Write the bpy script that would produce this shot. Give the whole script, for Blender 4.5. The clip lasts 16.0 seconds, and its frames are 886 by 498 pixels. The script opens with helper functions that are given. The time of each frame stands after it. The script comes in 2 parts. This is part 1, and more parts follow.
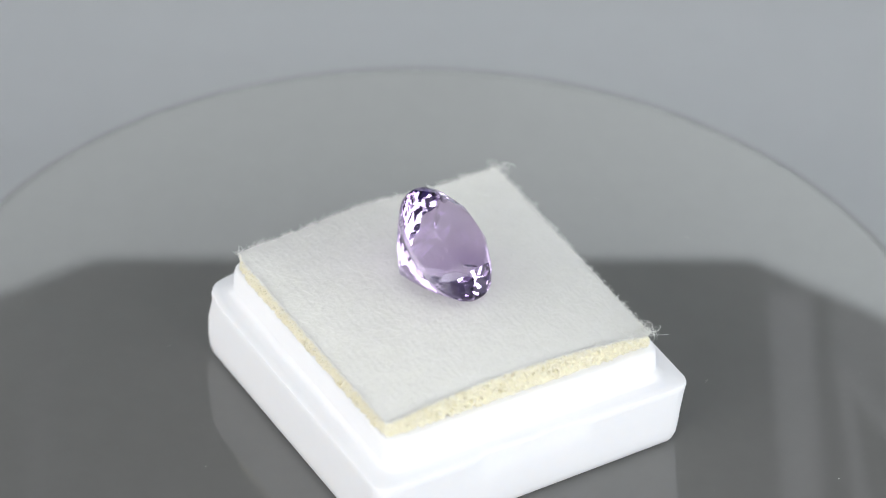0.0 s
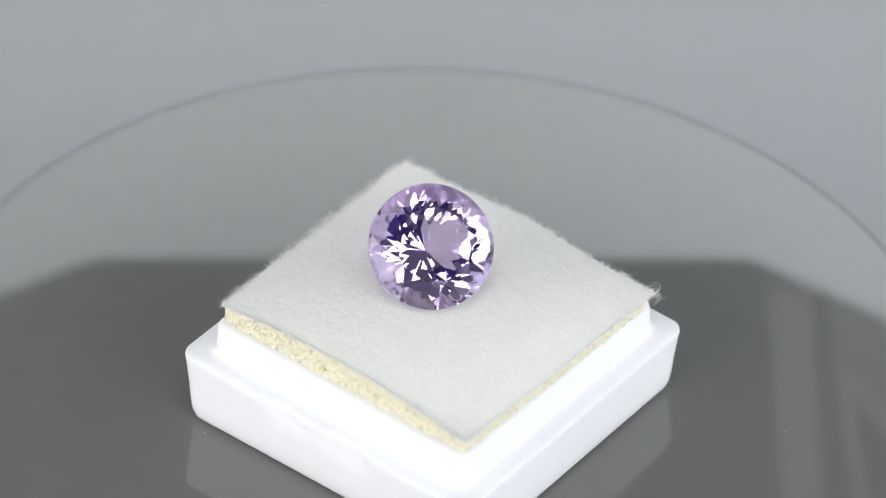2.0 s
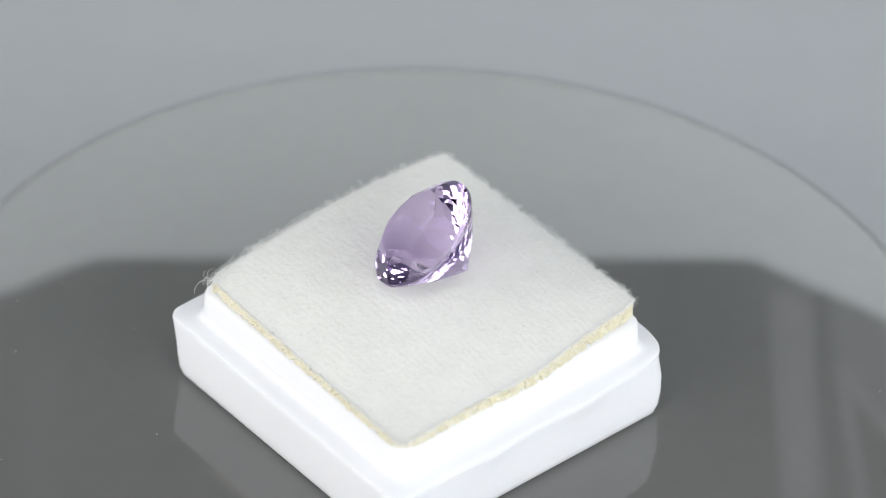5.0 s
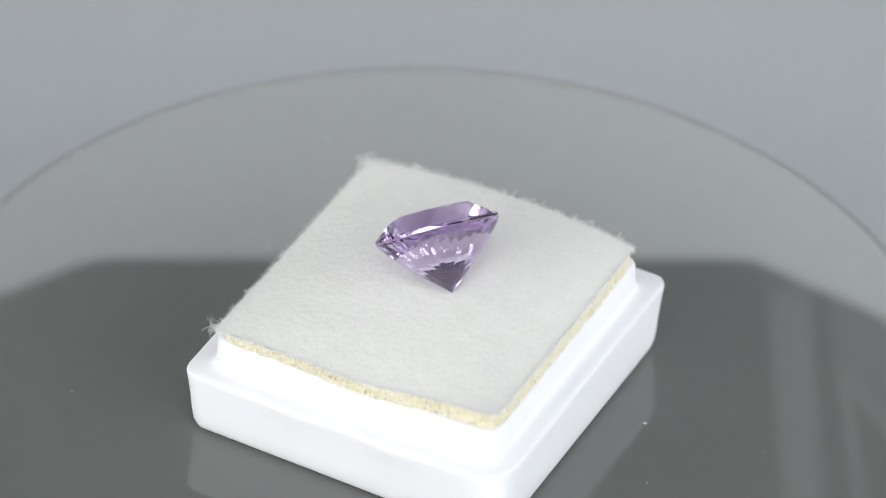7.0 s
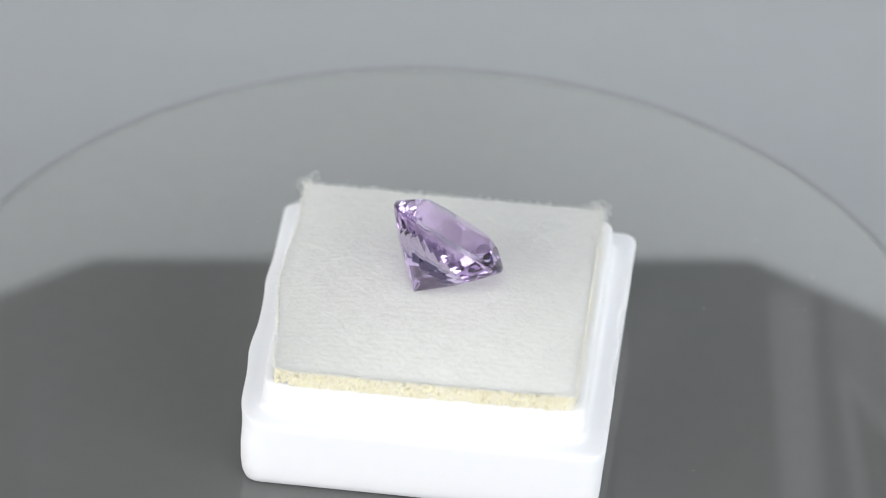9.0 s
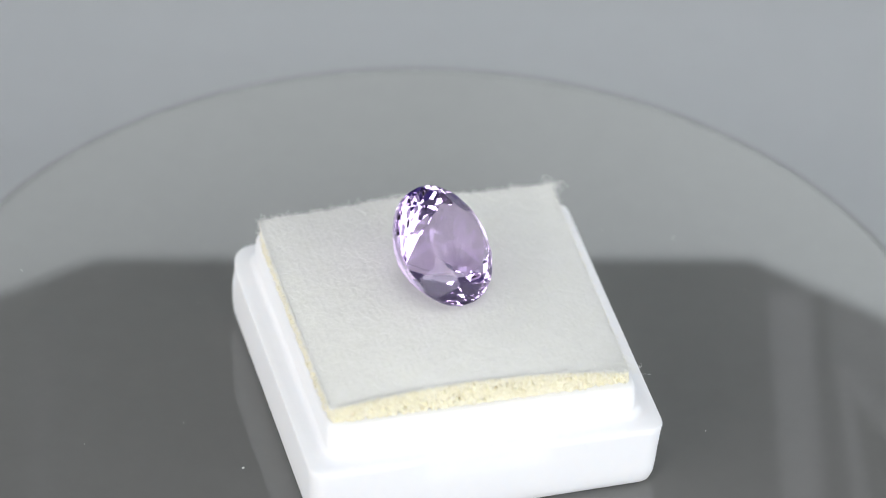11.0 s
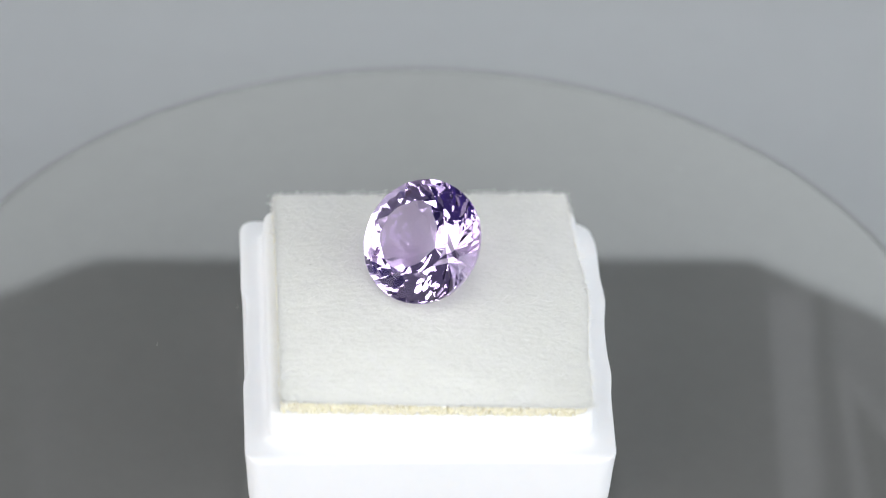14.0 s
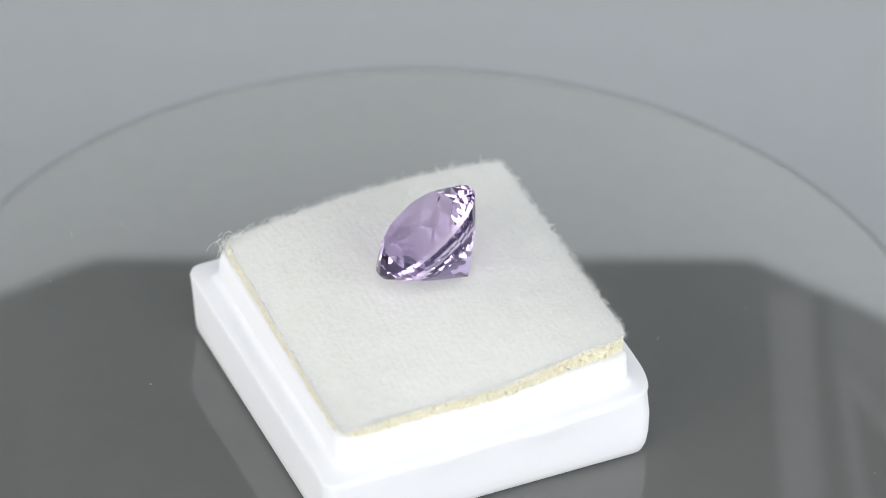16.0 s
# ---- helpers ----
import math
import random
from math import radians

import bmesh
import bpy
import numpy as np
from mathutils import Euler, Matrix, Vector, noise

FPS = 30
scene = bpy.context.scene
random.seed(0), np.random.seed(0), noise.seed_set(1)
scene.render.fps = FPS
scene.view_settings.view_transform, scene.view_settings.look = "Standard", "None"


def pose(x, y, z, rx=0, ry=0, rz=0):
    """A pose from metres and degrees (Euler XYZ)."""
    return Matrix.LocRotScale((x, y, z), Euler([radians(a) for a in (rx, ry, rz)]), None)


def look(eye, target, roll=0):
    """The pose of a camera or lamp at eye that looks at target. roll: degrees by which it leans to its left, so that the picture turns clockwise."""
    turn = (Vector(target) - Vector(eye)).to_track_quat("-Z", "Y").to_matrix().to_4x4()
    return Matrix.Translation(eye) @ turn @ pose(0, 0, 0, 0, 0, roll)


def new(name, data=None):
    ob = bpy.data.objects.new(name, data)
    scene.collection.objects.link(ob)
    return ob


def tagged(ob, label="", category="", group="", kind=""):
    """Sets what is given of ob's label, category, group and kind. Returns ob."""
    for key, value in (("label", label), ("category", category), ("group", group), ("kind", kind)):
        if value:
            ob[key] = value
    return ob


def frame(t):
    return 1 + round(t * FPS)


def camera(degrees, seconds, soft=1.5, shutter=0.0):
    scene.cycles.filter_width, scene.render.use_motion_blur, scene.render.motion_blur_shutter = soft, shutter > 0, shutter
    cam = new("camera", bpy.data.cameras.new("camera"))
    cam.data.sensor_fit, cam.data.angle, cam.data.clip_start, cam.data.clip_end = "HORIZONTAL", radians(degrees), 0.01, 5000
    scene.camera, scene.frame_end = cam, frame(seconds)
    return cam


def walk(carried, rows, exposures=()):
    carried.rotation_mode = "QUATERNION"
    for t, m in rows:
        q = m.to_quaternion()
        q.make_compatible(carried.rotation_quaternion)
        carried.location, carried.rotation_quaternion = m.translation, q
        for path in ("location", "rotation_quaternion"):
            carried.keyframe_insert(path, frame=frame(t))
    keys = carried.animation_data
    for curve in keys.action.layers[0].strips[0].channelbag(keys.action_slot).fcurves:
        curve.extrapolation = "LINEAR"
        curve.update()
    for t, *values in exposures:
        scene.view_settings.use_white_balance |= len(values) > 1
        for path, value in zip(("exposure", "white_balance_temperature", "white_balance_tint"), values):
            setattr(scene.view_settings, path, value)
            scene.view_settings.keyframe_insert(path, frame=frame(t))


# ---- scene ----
# ---- camera: a fixed tripod shot of a small turntable ----
MM = 0.001
cam = camera(8.966, 16.0, soft=1.05)
cam.data.dof.use_dof = True
cam.data.dof.focus_distance = 0.478
cam.data.dof.aperture_fstop = 22.0
EYE, TARGET = (0.0, -0.3673, 0.3194), (0.00073, 0.01947, 0.0)
walk(cam, [(0.0, look(EYE, TARGET, 2.15)), (16.0, look(EYE, TARGET, 2.15))])

TURN = -34.154            # degrees a second, clockwise seen from above
BOX_X, BOX_Y, BOX_TURN = 0.905, -0.037, 31.91   # the box on the platter, mm and degrees
LEAN_X, LEAN_Y = -0.0169, -0.0150
GEM_CULET, GEM_AZ, GEM_EL = (-2.88, -0.17, 13.28), -8.2, 45.6
GEM_SPOT = Vector((0.9, -0.7))   # where the stone touches the pad

# ---- light ----
world = bpy.data.worlds.new("room_light")
scene.world = world
world.use_nodes = True
world.node_tree.nodes["Background"].inputs[0].default_value = (0.76, 0.80, 1.0, 1)
world.node_tree.nodes["Background"].inputs[1].default_value = 0.14


def softbox(name, eye, target, width, height, power, colour):
    data = bpy.data.lights.new(name, "AREA")
    data.shape, data.size, data.size_y = "RECTANGLE", width, height
    data.energy, data.color = power, colour
    ob = new(name, data)
    ob.matrix_world = look(eye, target)
    return ob


softbox("left_light", (-0.44, -0.38, 0.195), (0, 0, 0.01), 0.72, 0.52, 3.85, (1.0, 0.99, 0.975))
softbox("right_light", (0.44, -0.38, 0.195), (0, 0, 0.01), 0.72, 0.52, 4.05, (0.955, 0.98, 1.0))
softbox("top_light", (0.0, -0.24, 0.52), (0, 0, 0.01), 0.24, 0.10, 0.55, (0.98, 0.99, 1.0))


# ---- materials ----
def material(name):
    m = bpy.data.materials.new(name)
    m.use_nodes = True
    nt = m.node_tree
    return m, nt, nt.nodes["Principled BSDF"]


def node(nt, kind, **inputs):
    n = nt.nodes.new(kind)
    for key, value in inputs.items():
        n.inputs[key.replace("_", " ")].default_value = value
    return n


def surface(name, low, high, rough, scale, bump_scale, bump, distance=0.0001, metal=0.0, rough_spread=0.08):
    """A procedural surface: two scales of colour variation, roughness variation and fine relief."""
    m, nt, bsdf = material(name)
    L = nt.links.new
    coord = nt.nodes.new("ShaderNodeTexCoord")
    big = node(nt, "ShaderNodeTexNoise", Scale=scale, Detail=5.0, Roughness=0.6)
    fine = node(nt, "ShaderNodeTexNoise", Scale=bump_scale, Detail=4.0, Roughness=0.65)
    L(coord.outputs["Object"], big.inputs["Vector"])
    L(coord.outputs["Object"], fine.inputs["Vector"])
    both = node(nt, "ShaderNodeMath")
    both.operation = "MULTIPLY_ADD"
    both.inputs[1].default_value = 0.45
    L(fine.outputs["Fac"], both.inputs[0])
    scaled = node(nt, "ShaderNodeMath")
    scaled.operation = "MULTIPLY"
    scaled.inputs[1].default_value = 0.55
    L(big.outputs["Fac"], scaled.inputs[0])
    L(scaled.outputs[0], both.inputs[2])
    ramp = nt.nodes.new("ShaderNodeValToRGB")
    ramp.color_ramp.elements[0].position, ramp.color_ramp.elements[1].position = 0.3, 0.7
    ramp.color_ramp.elements[0].color, ramp.color_ramp.elements[1].color = (*low, 1), (*high, 1)
    L(both.outputs[0], ramp.inputs[0])
    L(ramp.outputs[0], bsdf.inputs["Base Color"])
    spread = node(nt, "ShaderNodeMapRange")
    spread.inputs["To Min"].default_value, spread.inputs["To Max"].default_value = rough - rough_spread, rough + rough_spread
    L(big.outputs["Fac"], spread.inputs["Value"])
    L(spread.outputs[0], bsdf.inputs["Roughness"])
    bsdf.inputs["Metallic"].default_value = metal
    relief = node(nt, "ShaderNodeBump", Strength=bump, Distance=distance)
    L(fine.outputs["Fac"], relief.inputs["Height"])
    L(relief.outputs[0], bsdf.inputs["Normal"])
    return m, nt, bsdf


PLASTIC, _, b = surface("white_plastic", (0.858, 0.868, 0.884), (0.88, 0.888, 0.902), 0.46, 180, 900, 0.06, 0.00005)
b.inputs["Specular IOR Level"].default_value = 0.22
b.inputs["Subsurface Weight"].default_value = 0.35
b.inputs["Subsurface Radius"].default_value = (0.0012, 0.0013, 0.0014)
b.inputs["Subsurface Scale"].default_value = 1.0
FELT, _, b = surface("white_felt", (0.796, 0.805, 0.752), (0.869, 0.878, 0.827), 0.95, 520, 2600, 0.35, 0.0002)
b.inputs["Specular IOR Level"].default_value = 0.15
b.inputs["Sheen Weight"].default_value = 0.25
b.inputs["Subsurface Weight"].default_value = 0.4
b.inputs["Subsurface Radius"].default_value = (0.0005, 0.0005, 0.00045)
b.inputs["Subsurface Scale"].default_value = 1.0
FIBRE, _, b = surface("white_fibre", (0.80, 0.81, 0.77), (0.88, 0.88, 0.85), 0.8, 600, 3000, 0.0)
FOAM, foam_nt, foam_b = surface("cream_foam", (0.78, 0.735, 0.54), (0.86, 0.825, 0.665), 0.9, 500, 2300, 0.0)
cells = foam_nt.nodes.new("ShaderNodeTexVoronoi")
cells.inputs["Scale"].default_value = 2300.0
foam_nt.links.new(foam_nt.nodes["Texture Coordinate"].outputs["Object"], cells.inputs["Vector"])
pits = foam_nt.nodes.new("ShaderNodeBump")
pits.inputs["Strength"].default_value, pits.inputs["Distance"].default_value = 0.8, 0.0002
foam_nt.links.new(cells.outputs["Distance"], pits.inputs["Height"])
foam_nt.links.new(pits.outputs[0], foam_b.inputs["Normal"])
foam_b.inputs["Subsurface Weight"].default_value = 0.3
foam_b.inputs["Subsurface Radius"].default_value = (0.001, 0.0009, 0.0006)
foam_b.inputs["Subsurface Scale"].default_value = 1.0
PLATTER, _, b = surface("grey_acrylic", (0.140, 0.142, 0.137), (0.153, 0.155, 0.150), 0.045, 25, 400, 0.0, rough_spread=0.015)
b.inputs["IOR"].default_value = 1.56
TABLE, _, b = surface("pale_table", (0.305, 0.313, 0.317), (0.325, 0.333, 0.342), 0.6, 12, 300, 0.05)
EDGE, _, b = surface("matte_edge", (0.20, 0.205, 0.205), (0.24, 0.245, 0.245), 0.75, 60, 900, 0.1)
DARK, _, b = surface("dark_cloth", (0.074, 0.075, 0.068), (0.094, 0.095, 0.087), 0.9, 30, 900, 0.3)
# violet put into an unseen card's colour to tint the gem's dark facets
GEM_DARK, _, b = surface("gem_dark_violet", (0.06, 0.038, 0.22), (0.075, 0.05, 0.27), 0.9, 20, 900, 0.3)
GREY, _, b = surface("grey_trim", (0.12, 0.12, 0.125), (0.15, 0.15, 0.155), 0.6, 60, 900, 0.1)
MID, _, b = surface("mid_grey_trim", (0.32, 0.32, 0.335), (0.36, 0.36, 0.375), 0.6, 60, 900, 0.1)
TRIM, _, b = surface("pale_trim", (0.47, 0.47, 0.49), (0.53, 0.53, 0.55), 0.6, 60, 900, 0.1)
CLOTH, _, b = surface("white_cloth", (0.70, 0.71, 0.72), (0.78, 0.79, 0.80), 0.9, 20, 900, 0.2)
LINT, _, b = surface("grey_lint", (0.30, 0.28, 0.25), (0.40, 0.38, 0.34), 0.9, 900, 3000, 0.0)
DUST, _, b = surface("pale_dust", (0.6, 0.6, 0.58), (0.75, 0.75, 0.72), 0.9, 900, 3000, 0.0)

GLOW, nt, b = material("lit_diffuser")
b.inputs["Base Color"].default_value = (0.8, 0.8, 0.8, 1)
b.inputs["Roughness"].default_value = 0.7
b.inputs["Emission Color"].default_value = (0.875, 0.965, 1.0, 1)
# emission graded for the platter's reflection: brighter towards two sides, most at one
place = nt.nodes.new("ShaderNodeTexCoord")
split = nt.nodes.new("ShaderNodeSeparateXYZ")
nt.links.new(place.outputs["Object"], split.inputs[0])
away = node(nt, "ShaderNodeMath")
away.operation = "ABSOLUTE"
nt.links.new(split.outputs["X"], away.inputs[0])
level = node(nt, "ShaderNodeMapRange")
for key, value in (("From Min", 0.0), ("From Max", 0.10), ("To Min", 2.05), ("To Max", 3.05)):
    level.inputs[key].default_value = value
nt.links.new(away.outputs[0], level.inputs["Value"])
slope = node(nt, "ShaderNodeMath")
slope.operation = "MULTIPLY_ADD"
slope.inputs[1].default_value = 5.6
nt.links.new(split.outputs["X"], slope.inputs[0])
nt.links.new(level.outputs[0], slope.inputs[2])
# and a little dimmer towards its top, darkening the reflection there
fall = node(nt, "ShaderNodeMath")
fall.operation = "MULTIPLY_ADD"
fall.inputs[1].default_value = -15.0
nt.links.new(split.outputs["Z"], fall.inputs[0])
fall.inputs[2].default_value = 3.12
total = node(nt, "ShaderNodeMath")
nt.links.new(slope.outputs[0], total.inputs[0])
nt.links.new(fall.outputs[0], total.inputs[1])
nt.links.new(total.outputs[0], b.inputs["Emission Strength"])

GEM = bpy.data.materials.new("amethyst")
GEM.use_nodes = True
nt = GEM.node_tree
nt.nodes.remove(nt.nodes["Principled BSDF"])
glass = nt.nodes.new("ShaderNodeBsdfGlass")
glass.inputs["Color"].default_value = (0.910, 0.846, 0.966, 1)
glass.inputs["Roughness"].default_value = 0.0
glass.inputs["IOR"].default_value = 1.55
nt.links.new(glass.outputs[0], nt.nodes["Material Output"].inputs["Surface"])


# ---- mesh helpers ----
def finish(name, bm, mat, parent=None, label="", smooth=False):
    """Links a bmesh built in millimetres as one mesh object."""
    bmesh.ops.scale(bm, vec=(MM, MM, MM), verts=bm.verts)
    bmesh.ops.recalc_face_normals(bm, faces=bm.faces)
    me = bpy.data.meshes.new(name)
    bm.to_mesh(me)
    bm.free()
    me.materials.append(mat)
    if smooth:
        me.polygons.foreach_set("use_smooth", [True] * len(me.polygons))
    ob = new(name, me)
    ob.parent = parent
    return tagged(ob, label)


def part(name, bm, mat, parent, label="", smooth=False):
    return finish(name, bm, mat, parent, label, smooth)


def from_lists(verts, faces):
    me = bpy.data.meshes.new("draft")
    me.from_pydata([tuple(v) for v in verts], [], faces)
    bm = bmesh.new()
    bm.from_mesh(me)
    bpy.data.meshes.remove(me)
    return bm


def box_bm(x0, x1, y0, y1, z0, z1, bevel=0.0):
    bm = bmesh.new()
    bmesh.ops.create_cube(bm, size=1.0)
    for v in bm.verts:
        v.co = ((x0 + x1) / 2 + v.co.x * (x1 - x0), (y0 + y1) / 2 + v.co.y * (y1 - y0), (z0 + z1) / 2 + v.co.z * (z1 - z0))
    if bevel:
        bmesh.ops.bevel(bm, geom=bm.edges[:], offset=bevel, segments=2, affect="EDGES", profile=0.5)
    return bm


def on_box(u, v, z):
    """A point of the box's own square, in mm, laid onto the platter; it leans a little with height."""
    a = radians(BOX_TURN)
    x, y = u * math.cos(a) - v * math.sin(a), u * math.sin(a) + v * math.cos(a)
    lean = min(max(z / 7.0, 0.0), 1.0)
    return (BOX_X + x, BOX_Y + y, z + (LEAN_X * x + LEAN_Y * y) * lean)


def rounded_square(half, radius, per_corner=8, per_side=60):
    """Points round a square with rounded corners, anticlockwise from the middle of its south side's start."""
    pts = []
    c = half - radius
    corners = ((c, -c, -90), (c, c, 0), (-c, c, 90), (-c, -c, 180))
    for i, (cx, cy, a0) in enumerate(corners):
        for k in range(per_corner + 1):
            a = radians(a0 + 90 * k / per_corner)
            pts.append((cx + radius * math.cos(a), cy + radius * math.sin(a)))
        nx, ny, na = corners[(i + 1) % 4]
        sx, sy = pts[-1]
        ex, ey = nx + radius * math.cos(radians(na)), ny + radius * math.sin(radians(na))
        for k in range(1, per_side):
            f = k / per_side
            pts.append((sx + (ex - sx) * f, sy + (ey - sy) * f))
    return pts


def lofted(rings, close_bottom=True, close_top=True):
    n = len(rings[0])
    verts = [v for ring in rings for v in ring]
    faces = []
    for r in range(len(rings) - 1):
        for i in range(n):
            j = (i + 1) % n
            faces.append((r * n + i, r * n + j, (r + 1) * n + j, (r + 1) * n + i))
    if close_bottom:
        faces.append(tuple(range(n - 1, -1, -1)))
    if close_top:
        faces.append(tuple(range((len(rings) - 1) * n, len(rings) * n)))
    return from_lists(verts, faces)


# ---- the setting ----
def build_setting():
    bm = box_bm(-900, 900, -900, 330, -48, -18)
    tagged(finish("table_top", bm, TABLE), "pale grey matte table under the turntable", "table", kind="structure")
    for name, x0, x1 in (("wall_west", -330, -326), ("wall_east", 326, 330)):
        tagged(finish(name, box_bm(x0, x1, 20, 320, -18, 420), CLOTH), "white cloth side wall of the light box", "wall", kind="structure")
    tagged(finish("wall_north", box_bm(-330, 330, 320, 326, -18, 420), CLOTH), "white cloth back wall of the light box", "wall", kind="structure")

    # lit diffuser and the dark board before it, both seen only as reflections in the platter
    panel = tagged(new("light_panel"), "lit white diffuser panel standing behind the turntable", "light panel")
    part("diffuser", box_bm(-200, 200, 300, 304, 120, 400, 1), GLOW, panel, "glowing white diffuser, its emission graded for the platter's reflection")
    part("frame", box_bm(-204, 204, 305, 312, 116, 404, 2), GREY, panel, "grey plastic back frame")

    K = 0.957

    def lower(z):
        return K * z - 13.73

    # board shaped and placed out of view to give the platter's dark reflection
    board = tagged(new("dark_board"), "dark grey board added before the diffuser panel to give the platter's dark reflection", "board")
    shape = [(-34.7, 50.5), (31.9, 47.4), (46.4, 54.6), (76, 69), (76, 130), (-74, 130), (-74, 71.5), (-44.3, 55.7)]
    shape = [(x * K, lower(z)) for x, z in shape]
    verts = [(x, 58, z) for x, z in shape] + [(x, 56, z) for x, z in shape]
    n = len(shape)
    faces = [tuple(range(n)), tuple(range(2 * n - 1, n - 1, -1))] + [(i, (i + 1) % n, n + (i + 1) % n, n + i) for i in range(n)]
    part("panel", from_lists(verts, faces), DARK, board)

    def slat(x0, x1, z0, z1, mat, fan):
        bm = box_bm(x0 * K, x1 * K, 54.6, 55.9, lower(z0), lower(z1), 0.2)
        for v in bm.verts:
            v.co.x += fan * (v.co.z - lower(z0))
        part("rib", bm, mat, board, "grey trim rib")

    # ribs and wedge added for the pale stripes within that reflection
    slat(33.9, 38.3, 48.6, 128, TRIM, 0.12)
    slat(41.4, 42.8, 58.1, 128, TRIM, 0.19)
    slat(-40.3, -38.0, 56.0, 128, GREY, -0.07)
    bm = box_bm(-8, 8, 54.0, 55.9, -0.85, 0.85, 0.2)
    bmesh.ops.rotate(bm, verts=bm.verts, cent=(0, 55, 0), matrix=Matrix.Rotation(radians(-55), 3, "Y"))
    bmesh.ops.translate(bm, verts=bm.verts, vec=(46.4 * K, 0, lower(64.2)))
    part("rib", bm, TRIM, board, "pale grey trim rib")
    wedge = [(x * K, lower(z)) for x, z in ((40.6, 50.2), (60.0, 59.6), (60.0, 82.0), (41.6, 57.0))]
    verts = [(x, 55.2, z) for x, z in wedge] + [(x, 55.95, z) for x, z in wedge]
    faces = [(3, 2, 1, 0), (4, 5, 6, 7)] + [(i, (i + 1) % 4, 4 + (i + 1) % 4, 4 + i) for i in range(4)]
    part("wedge", from_lists(verts, faces), MID, board, "pale grey wedge-shaped trim")
    for x in (-67, 70):
        part("post", box_bm(x - 1.5, x + 1.5, 58.1, 61, -18, 106, 0.3), GREY, board, "thin grey post")
    # unseen card added behind the camera so the gem's facets turn dark violet
    tagged(finish("wall_south", box_bm(-210, 210, -760, -750, -18, 850), GEM_DARK), "unseen deep blue-violet card added behind the camera to darken the gemstone's facets", "wall", kind="structure")


def build_platter():
    """The glossy turntable plate: its axis is the world's z axis, its top at z = 0."""
    thing = tagged(new("turntable_platter"), "round glossy grey acrylic turntable platter", "turntable")
    R = 46.1
    profile = [(R - 1.5, -6.0), (R - 0.76, -5.9), (R - 0.76, 0.0), (R - 1.5, 0.0)]
    rings = [[(r * math.cos(2 * math.pi * i / 256), r * math.sin(2 * math.pi * i / 256), z) for i in range(256)] for r, z in profile]
    bm = lofted(rings)
    plate = part("plate", bm, PLATTER, thing, smooth=True)
    for p in plate.data.polygons:
        p.use_smooth = len(p.vertices) == 4
    plate.data.set_sharp_from_angle(angle=radians(30))
    # matte grey band round the plate, standing in for its bevel's dark reflection
    profile = [(R - 0.75, -5.6), (R - 0.1, -5.6), (R, -5.2), (R, -0.5), (R - 0.1, -0.26), (R - 0.36, -0.09), (R - 0.75, -0.02), (R - 0.75, -0.3)]
    rings = [[(r * math.cos(2 * math.pi * i / 256), r * math.sin(2 * math.pi * i / 256), z) for i in range(256)] for r, z in profile]
    part("rim", lofted(rings, False, False), EDGE, thing, "matte grey edge in place of the bevel's dark reflection", smooth=True)
    # dust on the plate
    rng = random.Random(5)
    verts, faces = [], []
    spots = [(-12.1, -14.4, 0.17)] + [(rng.uniform(20, 40) * math.cos(a), rng.uniform(20, 40) * math.sin(a), rng.uniform(0.025, 0.06))
                                      for a in [rng.uniform(0, 6.28) for _ in range(22)]]
    for x, y, r in spots:
        if abs(x) < 1:
            continue
        k = len(verts)
        for i in range(6):
            q = r * rng.uniform(0.6, 1.1)
            verts.append((x + q * math.cos(i * 1.047), y + q * math.sin(i * 1.047), 0.004))
        verts.append((x, y, r * 0.7))
        faces += [(k + i, k + (i + 1) % 6, k + 6) for i in range(6)]
    dust = part("dust_specks", from_lists(verts, faces), DUST, thing, "tiny pale dust specks")
    tagged(dust, kind="stuff")

    base = tagged(new("round_pedestal"), "low round grey pedestal between the table and the platter", "pedestal")
    rings = [[(r * math.cos(2 * math.pi * i / 96), r * math.sin(2 * math.pi * i / 96), z) for i in range(96)]
             for r, z in ((38, -18), (39, -17.2), (39, -7.5), (38, -6.6), (20, -6.6))]
    part("housing", lofted(rings), GREY, base)
    return thing


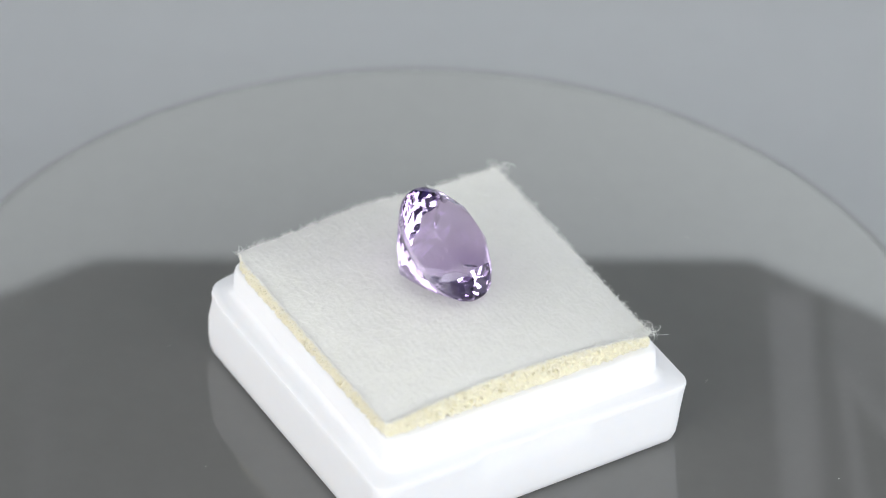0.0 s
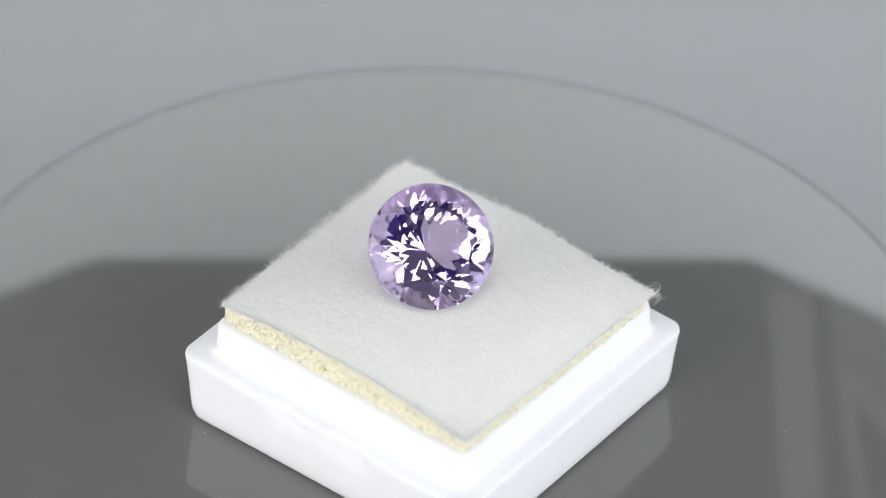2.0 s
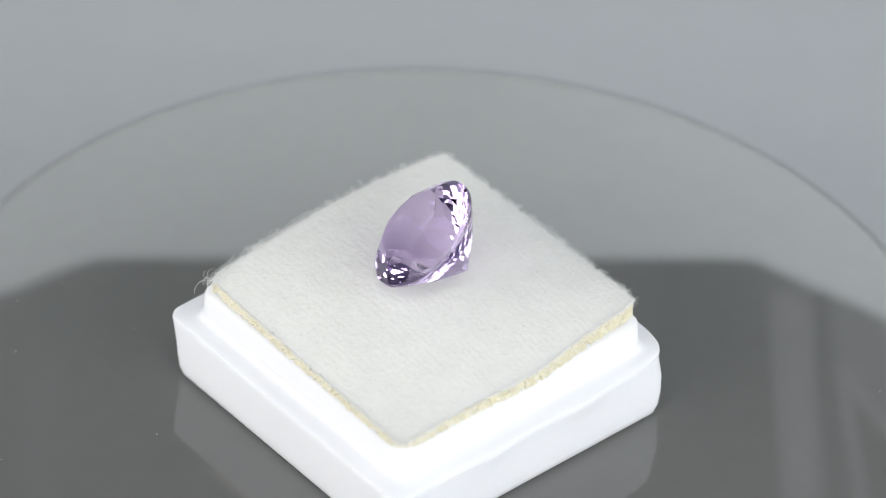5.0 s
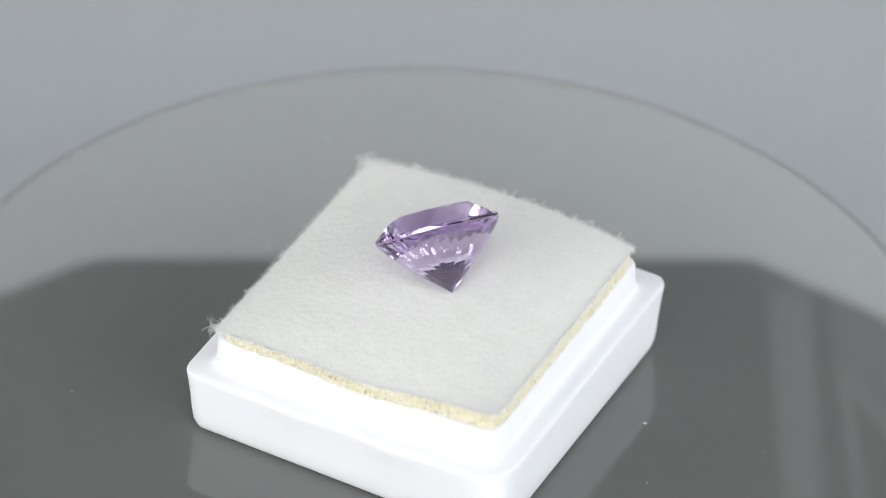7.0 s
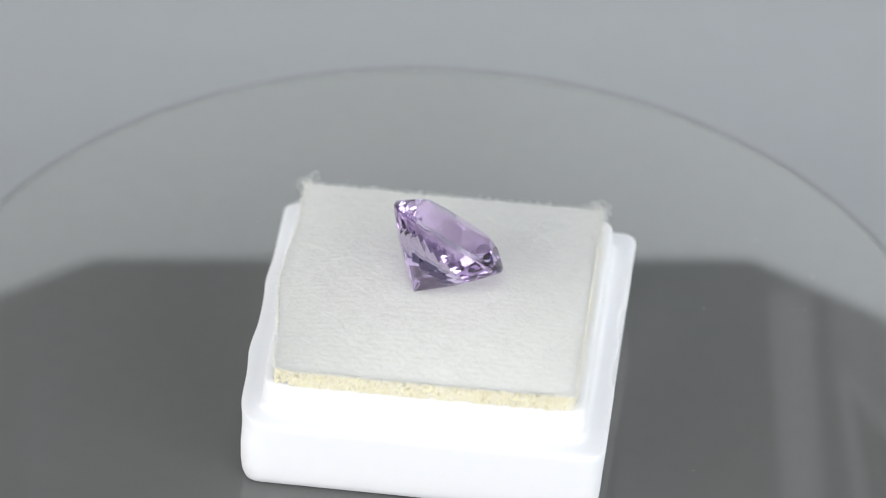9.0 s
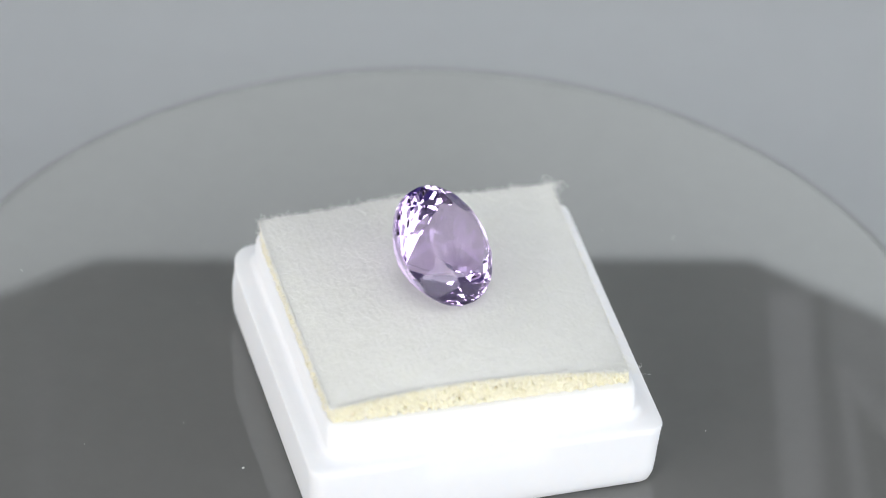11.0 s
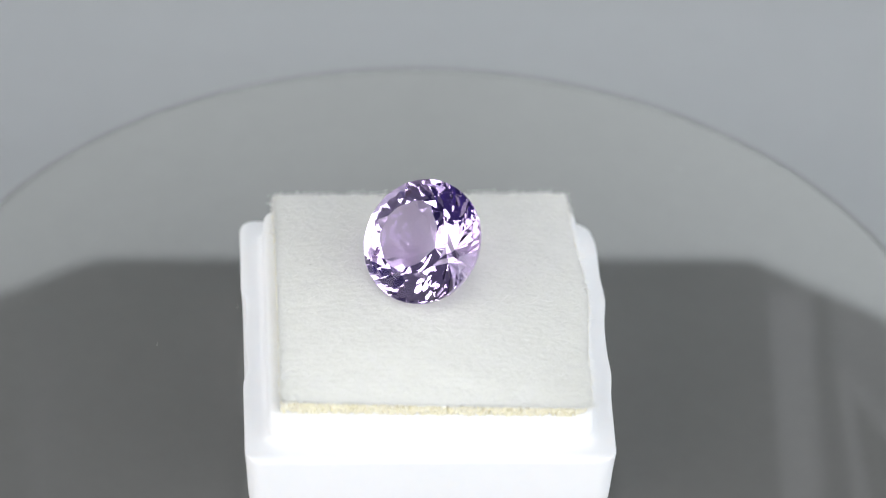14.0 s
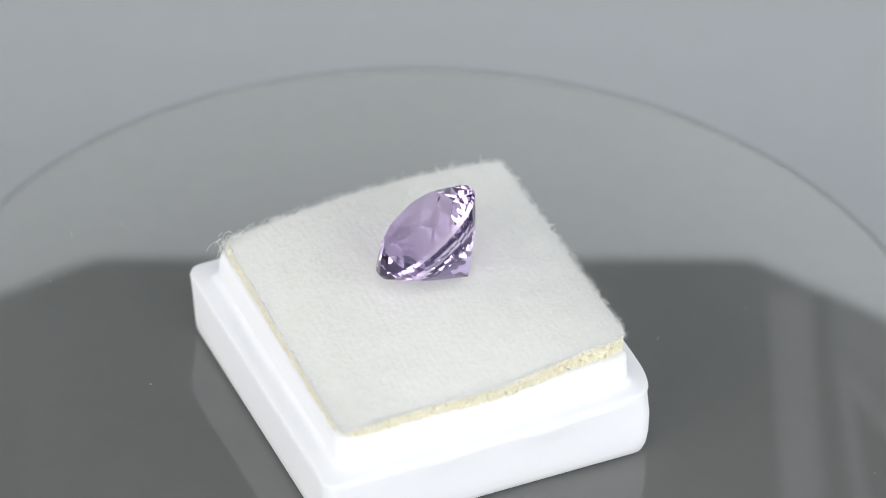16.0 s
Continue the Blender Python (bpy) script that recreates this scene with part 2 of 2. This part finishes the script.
def build_box():
    thing = tagged(new("gem_box_base"), "white plastic gem box base with a stepped collar, on the platter", "gem box")

    def ring(half, radius, z, side=lambda u, v, z: (u, v)):
        pts = []
        for u, v in rounded_square(half, radius):
            u, v = side(u, v, z)
            if v < 0:
                v *= 1.022
            # one corner of the flange is worn down
            dent = 0.75 * math.exp(-((u + 15.3) ** 2 + (v - 15.3) ** 2) / 5.0) * min(1.0, max(0.0, (z - 3.5) / 2.5)) * (z < 7.05)
            pts.append(on_box(u + dent * 0.75, v - dent * 0.75, z))
        return pts

    def marks(u, v, z):
        """A shallow hinge recess in one side and two snap bumps on the opposite one."""
        fade = min(1.0, max(0.0, (z - 4.6) / 1.6))
        if v < -14.5 and abs(u + 0.4) < 6.0:
            q = min(1.0, (6.0 - abs(u + 0.4)) / 1.6)
            dip = 0.5 * (1 - math.cos(math.pi * q)) * (1.0 - 0.55 * math.exp(-((u + 0.4) / 1.7) ** 2))
            v += 0.34 * fade * dip
        if v > 14.5:
            v += fade * (0.28 * math.exp(-((u + 5.0) / 2.2) ** 2) + 0.2 * math.exp(-((u - 4.5) / 2.0) ** 2))
        return u, v

    rings = [ring(13.9, 0.9, 0.03), ring(14.4, 1.1, 0.12), ring(14.75, 1.3, 0.45), ring(14.95, 1.4, 1.1), ring(15.05, 1.4, 2.3),
             ring(15.14, 1.4, 4.0), ring(15.19, 1.37, 4.7, marks), ring(15.22, 1.35, 5.2, marks), ring(15.26, 1.35, 5.75, marks),
             ring(15.3, 1.33, 6.2, marks), ring(15.34, 1.3, 6.6, marks), ring(15.28, 1.25, 6.88, marks), ring(15.05, 1.2, 6.98, marks),
             ring(14.6, 1.3, 7.0), ring(14.0, 1.3, 7.03), ring(13.72, 1.3, 7.12), ring(13.52, 1.25, 7.35), ring(13.40, 1.2, 7.7)]
    part("tray", lofted(rings), PLASTIC, thing, smooth=True)
    rings = [ring(13.2, 1.2, 7.4), ring(13.44, 1.2, 7.5), ring(13.43, 1.2, 7.75),
             ring(13.38, 1.2, 9.35), ring(13.3, 1.15, 9.65), ring(13.1, 1.05, 9.83), ring(12.7, 0.95, 9.87), ring(11.6, 0.8, 9.87),
             ring(11.5, 0.8, 9.6), ring(11.5, 0.8, 7.1)]
    part("collar", lofted(rings), PLASTIC, thing, "raised square collar that holds the pad", smooth=True)
    for ob in thing.children:
        ob.data.set_sharp_from_angle(angle=radians(38))
    return thing


# height of the pad's top above the collar's rim at its corners and along its sides
CORNERS = {"A": (-13.2, 12.5), "B": (-13.05, -12.75), "C": (12.75, -12.65), "D": (13.25, 13.3)}
RIM = 9.85


def pad_point(s, t, spread=1.0):
    """(u, v) for s, t in -1..1 over the slightly crooked square of the pad."""
    A, B, C, D = (CORNERS[k] for k in "ABCD")
    f, g = (s + 1) / 2, (t + 1) / 2
    u = (1 - f) * ((1 - g) * B[0] + g * A[0]) + f * ((1 - g) * C[0] + g * D[0])
    v = (1 - f) * ((1 - g) * B[1] + g * A[1]) + f * ((1 - g) * C[1] + g * D[1])
    v += 0.75 * max(0.0, t) ** 6 * math.exp(-((s + 0.05) / 0.4) ** 2)
    # blunt corners
    blunt = max(0.0, abs(s) - 0.86) * max(0.0, abs(t) - 0.86) / 0.0196
    spread *= 1 - (0.016 if s < 0 < t else 0.004) * blunt
    return u * spread, v * spread


def pad_height(s, t):
    f, g = (s + 1) / 2, (t + 1) / 2
    a, b, c, d = 1.8, 1.75, 1.35, 0.95
    south = b + (c - b) * f + 1.15 * (1 - s * s)
    north = a + (d - a) * f - 0.05 * (1 - s * s)
    west = b + (a - b) * g - 0.1 * (1 - t * t)
    east = c + (d - c) * g - 0.1 * (1 - t * t)
    flat = (1 - f) * ((1 - g) * b + g * a) + f * ((1 - g) * c + g * d)
    h = south * (1 - g) + north * g + west * (1 - f) + east * f - flat
    return h + 1.22 * (1 - abs(s) ** 2.2) * (1 - abs(t) ** 2.2)


def build_pad():
    thing = tagged(new("foam_pad"), "white felt covered cream foam pad seated in the gem box", "pad")
    rng = random.Random(11)
    # foam block with an open-celled cut edge
    n, rows = 1500, 22
    outline = []
    for i in range(n):
        q = 4 * i / n
        k, f = int(q), q - int(q)
        outline.append(((-1 + 2 * f, -1), (1, -1 + 2 * f), (1 - 2 * f, 1), (-1, 1 - 2 * f))[k])
    rings = []
    for r in range(rows + 1):
        ring = []
        for s, t in outline:
            u, v = pad_point(s * 0.996, t * 0.996)
            top = RIM + pad_height(s, t) - 0.1
            z = RIM - 0.06 + (top - RIM + 0.06) * r / rows
            p = Vector((u * 2.2, v * 2.2, z * 2.6))
            d = 0.14 * noise.noise(p * 0.8) + 0.26 * abs(noise.noise(p * 1.7)) + 0.16 * noise.noise(p * 3.3)
            # open cells in the cut face
            cell = Vector((u, v, z)) / 0.62
            near, where = noise.voronoi(cell)
            if noise.cell(where[0] * 7.3) > -0.1:
                d += 1.25 * max(0.0, 0.42 - near[0])
            d *= min(1.0, (rows - r) / 3 + 0.25)
            su, sv = (abs(s) > 0.999) * (1 if s > 0 else -1), (abs(t) > 0.999) * (1 if t > 0 else -1)
            u, v = u - (d - 0.12) * su, v - (d - 0.12) * sv
            # soft vertical corners
            m = 11.9
            if abs(u) > m and abs(v) > m:
                over = math.hypot(abs(u) - m, abs(v) - m)
                k = min(1.0, 1.15 / over)
                u, v = math.copysign(m + (abs(u) - m) * k, u), math.copysign(m + (abs(v) - m) * k, v)
            ring.append(on_box(u, v, z))
        rings.append(ring)
    part("foam", lofted(rings), FOAM, thing, "cream open-celled foam")

    # felt sheet: two skins with a ragged rim
    N = 190
    verts, faces = [], []
    for side in (0, 1):
        for j in range(N + 1):
            for i in range(N + 1):
                s, t = -1 + 2 * i / N, -1 + 2 * j / N
                u, v = pad_point(s, t)
                edge = max(abs(s), abs(t))
                if edge > 0.999:
                    w = 0.16 * noise.noise(Vector((u * 2.2, v * 2.2, 3))) + 0.10 * noise.noise(Vector((u * 6, v * 6, 8)))
                    w += (0.09 if s > 0.999 else 0.045) * (2 * abs(((u + v) * 1.8) % 1.0 - 0.5) - 0.5)
                    u += w * (abs(s) > 0.999) * s
                    v += w * (abs(t) > 0.999) * t
                z = RIM + pad_height(s, t) + 0.05 * noise.noise(Vector((u * 0.35, v * 0.35, 1))) + 0.022 * noise.noise(Vector((u * 1.6, v * 1.6, 4)))
                z += 0.014 * noise.noise(Vector((u * 2.6, v * 2.6, 7))) + 0.018 * noise.noise(Vector((u * 6.5, v * 6.5, 9)))
                # faint knitted rows
                z += 0.010 * math.sin(u * 11.0 + 1.5 * noise.noise(Vector((u * 0.8, v * 0.8, 2)))) * (0.5 + noise.noise(Vector((u * 0.5, v * 0.9, 6))))
                if side:
                    z -= 0.42 if edge < 0.97 else 0.13
                verts.append(on_box(u, v, z))
    M = (N + 1) ** 2
    for j in range(N):
        for i in range(N):
            a = j * (N + 1) + i
            faces.append((a, a + 1, a + N + 2, a + N + 1))
            faces.append((M + a + N + 1, M + a + N + 2, M + a + 1, M + a))
    border = [i for i in range(N)] + [j * (N + 1) + N for j in range(N)] + [N * (N + 1) + N - i for i in range(N)] + [(N - j) * (N + 1) for j in range(N)]
    for k in range(len(border)):
        a, b = border[k], border[(k + 1) % len(border)]
        faces.append((b, a, M + a, M + b))
    cover = part("felt_cover", from_lists(verts, faces), FELT, thing, "white fuzzy felt", smooth=True)
    cover.data.set_sharp_from_angle(angle=radians(50))

    # loose fibres of the felt
    verts, faces = [], []

    def strand(points, width):
        k = len(verts)
        for i, p in enumerate(points):
            q = points[min(i + 1, len(points) - 1)] - points[max(i - 1, 0)]
            side = q.cross(Vector((0.3, 0.2, 1))).normalized() * width
            up = side.cross(q).normalized() * width
            taper = 1.0 if i < len(points) - 1 else 0.4
            for w in (side, -0.5 * side + 0.87 * up, -0.5 * side - 0.87 * up):
                verts.append(p + w * taper)
        for i in range(len(points) - 1):
            for e in range(3):
                f = (e + 1) % 3
                faces.append((k + 3 * i + e, k + 3 * i + f, k + 3 * i + 3 + f, k + 3 * i + 3 + e))

    def fibre(s, t, way, rise, length, curl, width=0.012, steps=4):
        u, v = pad_point(s, t)
        p = Vector((u, v, RIM + pad_height(s, t) - 0.03))
        if (Vector(on_box(*p)).xy - GEM_SPOT).length < 5.2:
            return
        a = way
        pts = []
        for i in range(steps + 1):
            pts.append(Vector(on_box(*p)))
            p = p + Vector((math.cos(a) * math.cos(rise), math.sin(a) * math.cos(rise), math.sin(rise))) * (length / steps)
            a += curl * rng.uniform(0.4, 1.6)
            rise -= rng.uniform(-0.15, 0.35)
        strand(pts, width)

    for _ in range(9000):
        fibre(rng.uniform(-1, 1), rng.uniform(-1, 1), rng.uniform(0, 6.283), rng.uniform(0.0, 0.7), rng.uniform(0.25, 0.8), rng.uniform(-0.6, 0.6), rng.uniform(0.005, 0.010), 3)
    sides = ((0, -1, -1.57), (1, 0, 0.0), (0, 1, 1.57), (-1, 0, 3.14))
    weight = (1.8, 1.1, 1.3, 1.5)
    for (sx, sy, out), w in zip(sides, weight):
        for _ in range(int(600 * w)):
            q = rng.uniform(-1, 1)
            s, t = (q, sy) if sx == 0 else (sx, q)
            fibre(s * 0.995, t * 0.995, out + rng.gauss(0, 0.8), rng.uniform(-0.7, 0.2), rng.uniform(0.12, 0.34), rng.uniform(-0.6, 0.6), 0.012, 3)
        for _ in range(int(650 * w)):
            q = rng.uniform(-1, 1)
            s, t = (q, sy) if sx == 0 else (sx, q)
            fibre(s * 0.995, t * 0.995, out + rng.gauss(0, 0.7), rng.uniform(-0.2, 0.5), rng.uniform(0.15, 0.35 + 0.45 * w * rng.random()), rng.uniform(-0.7, 0.7), 0.011)
    # curled tufts at two corners
    for cs, ct, out, count, reach in ((0.98, 0.97, 0.5, 22, 2.4), (0.99, -0.97, -0.75, 34, 2.3), (0.75, 0.99, 1.4, 22, 1.2), (0.99, 0.55, 0.2, 12, 1.0), (-0.72, -0.985, -1.5, 26, 0.9), (0.9, -0.99, -1.4, 40, 1.6), (0.62, -0.99, -1.6, 36, 1.5), (0.75, -0.99, -1.5, 14, 1.0)):
        for _ in range(count):
            fibre(cs + rng.gauss(0, 0.02), min(1, max(-1, ct + rng.gauss(0, 0.02))), out + rng.gauss(0, 0.6), rng.uniform(0.0, 0.65), rng.uniform(0.5, 1) * reach, rng.choice((-1, 1)) * rng.uniform(0.3, 0.9), 0.013, 8)
    fuzz = part("felt_fuzz", from_lists(verts, faces), FIBRE, thing, "loose white felt fibres")
    tagged(fuzz, kind="stuff")
    # a few darker lint specks caught in the felt
    verts, faces = [], []
    for _ in range(46):
        fibre(rng.uniform(-0.9, 0.9), rng.uniform(-0.9, 0.9), rng.uniform(0, 6.283), rng.uniform(0.05, 0.3), rng.uniform(0.1, 0.3), rng.uniform(-0.6, 0.6), 0.014, 3)
    lint = part("lint", from_lists(verts, faces), LINT, thing, "tiny grey-brown lint specks")
    tagged(lint, kind="stuff")
    return thing


def build_gem():
    """A round brilliant cut by planes: axis +z, girdle at z = 0, then laid on its side on the pad."""
    R, HC, HP = 5.34, 1.72, 5.49
    bm = bmesh.new()
    bmesh.ops.create_cone(bm, cap_ends=True, segments=96, radius1=R, radius2=R, depth=16)

    def cut(angle, turn, radius, height):
        """Keeps what lies under a facet that leans outwards by angle and passes the circle of radius at height."""
        sign = 1 if height >= -0.16 and angle > 0 else -1
        a = radians(abs(angle))
        no = Vector((math.sin(a) * math.cos(turn), math.sin(a) * math.sin(turn), sign * math.cos(a)))
        co = Vector((radius * math.cos(turn), radius * math.sin(turn), height))
        res = bmesh.ops.bisect_plane(bm, geom=bm.verts[:] + bm.edges[:] + bm.faces[:], plane_co=co, plane_no=no, clear_outer=True, dist=1e-5)
        edges = [e for e in res["geom_cut"] if isinstance(e, bmesh.types.BMEdge)]
        if edges:
            bmesh.ops.contextual_create(bm, geom=edges)

    rng = random.Random(3)

    def tier(angle, count, offset, radius, height, spread=0.5):
        """A row of facets, each a little off true as in hand cutting."""
        for i in range(count):
            cut(angle + rng.uniform(-spread, spread), (i + offset) * 2 * math.pi / count + rng.uniform(-0.008, 0.008), radius, height)

    # crown: breaks, kites, stars, table
    tier(41.0, 16, 0.5, R, 0.16, 0.6)
    tier(34.5, 8, 0.5, R, 0.20, 0.5)
    tier(22.0, 8, 0.0, 3.05, HC, 0.3)
    cut(0.001, 0.0, 0.0, HC)
    # pavilion: breaks, two rows of mains, culet facets
    tier(-51.5, 32, 0.5, R, -0.18, 0.9)
    tier(-47.2, 32, 0.0, 4.5, -1.236, 1.3)
    tier(-44.0, 16, 0.5, 3.3, -2.53, 0.9)
    tier(-41.0, 16, 0.0, 0.0, -HP, 0.4)
    bmesh.ops.remove_doubles(bm, verts=bm.verts, dist=2e-4)
    az, el = radians(GEM_AZ), radians(GEM_EL)
    n = Vector((math.cos(el) * math.cos(az), math.cos(el) * math.sin(az), math.sin(el)))
    u = Vector((-math.sin(az), math.cos(az), 0))
    v = n.cross(u)
    c = Vector(GEM_CULET) + n * HP
    for w in bm.verts:
        w.co = c + u * w.co.x + v * w.co.y + n * w.co.z
    ob = finish("gemstone", bm, GEM)
    return tagged(ob, "pale purple faceted round amethyst lying tilted on white felt", "gemstone")


build_setting()
platter = build_platter()
gem_box = build_box()
pad = build_pad()
gem = build_gem()


def motions():
    """Everything on the platter turns with it at a steady pace about the world's z axis."""
    rows = [(i * 0.5, pose(0, 0, 0, 0, 0, TURN * i * 0.5)) for i in range(33)]
    for thing in (platter, gem_box, pad, gem):
        walk(thing, rows)


motions()
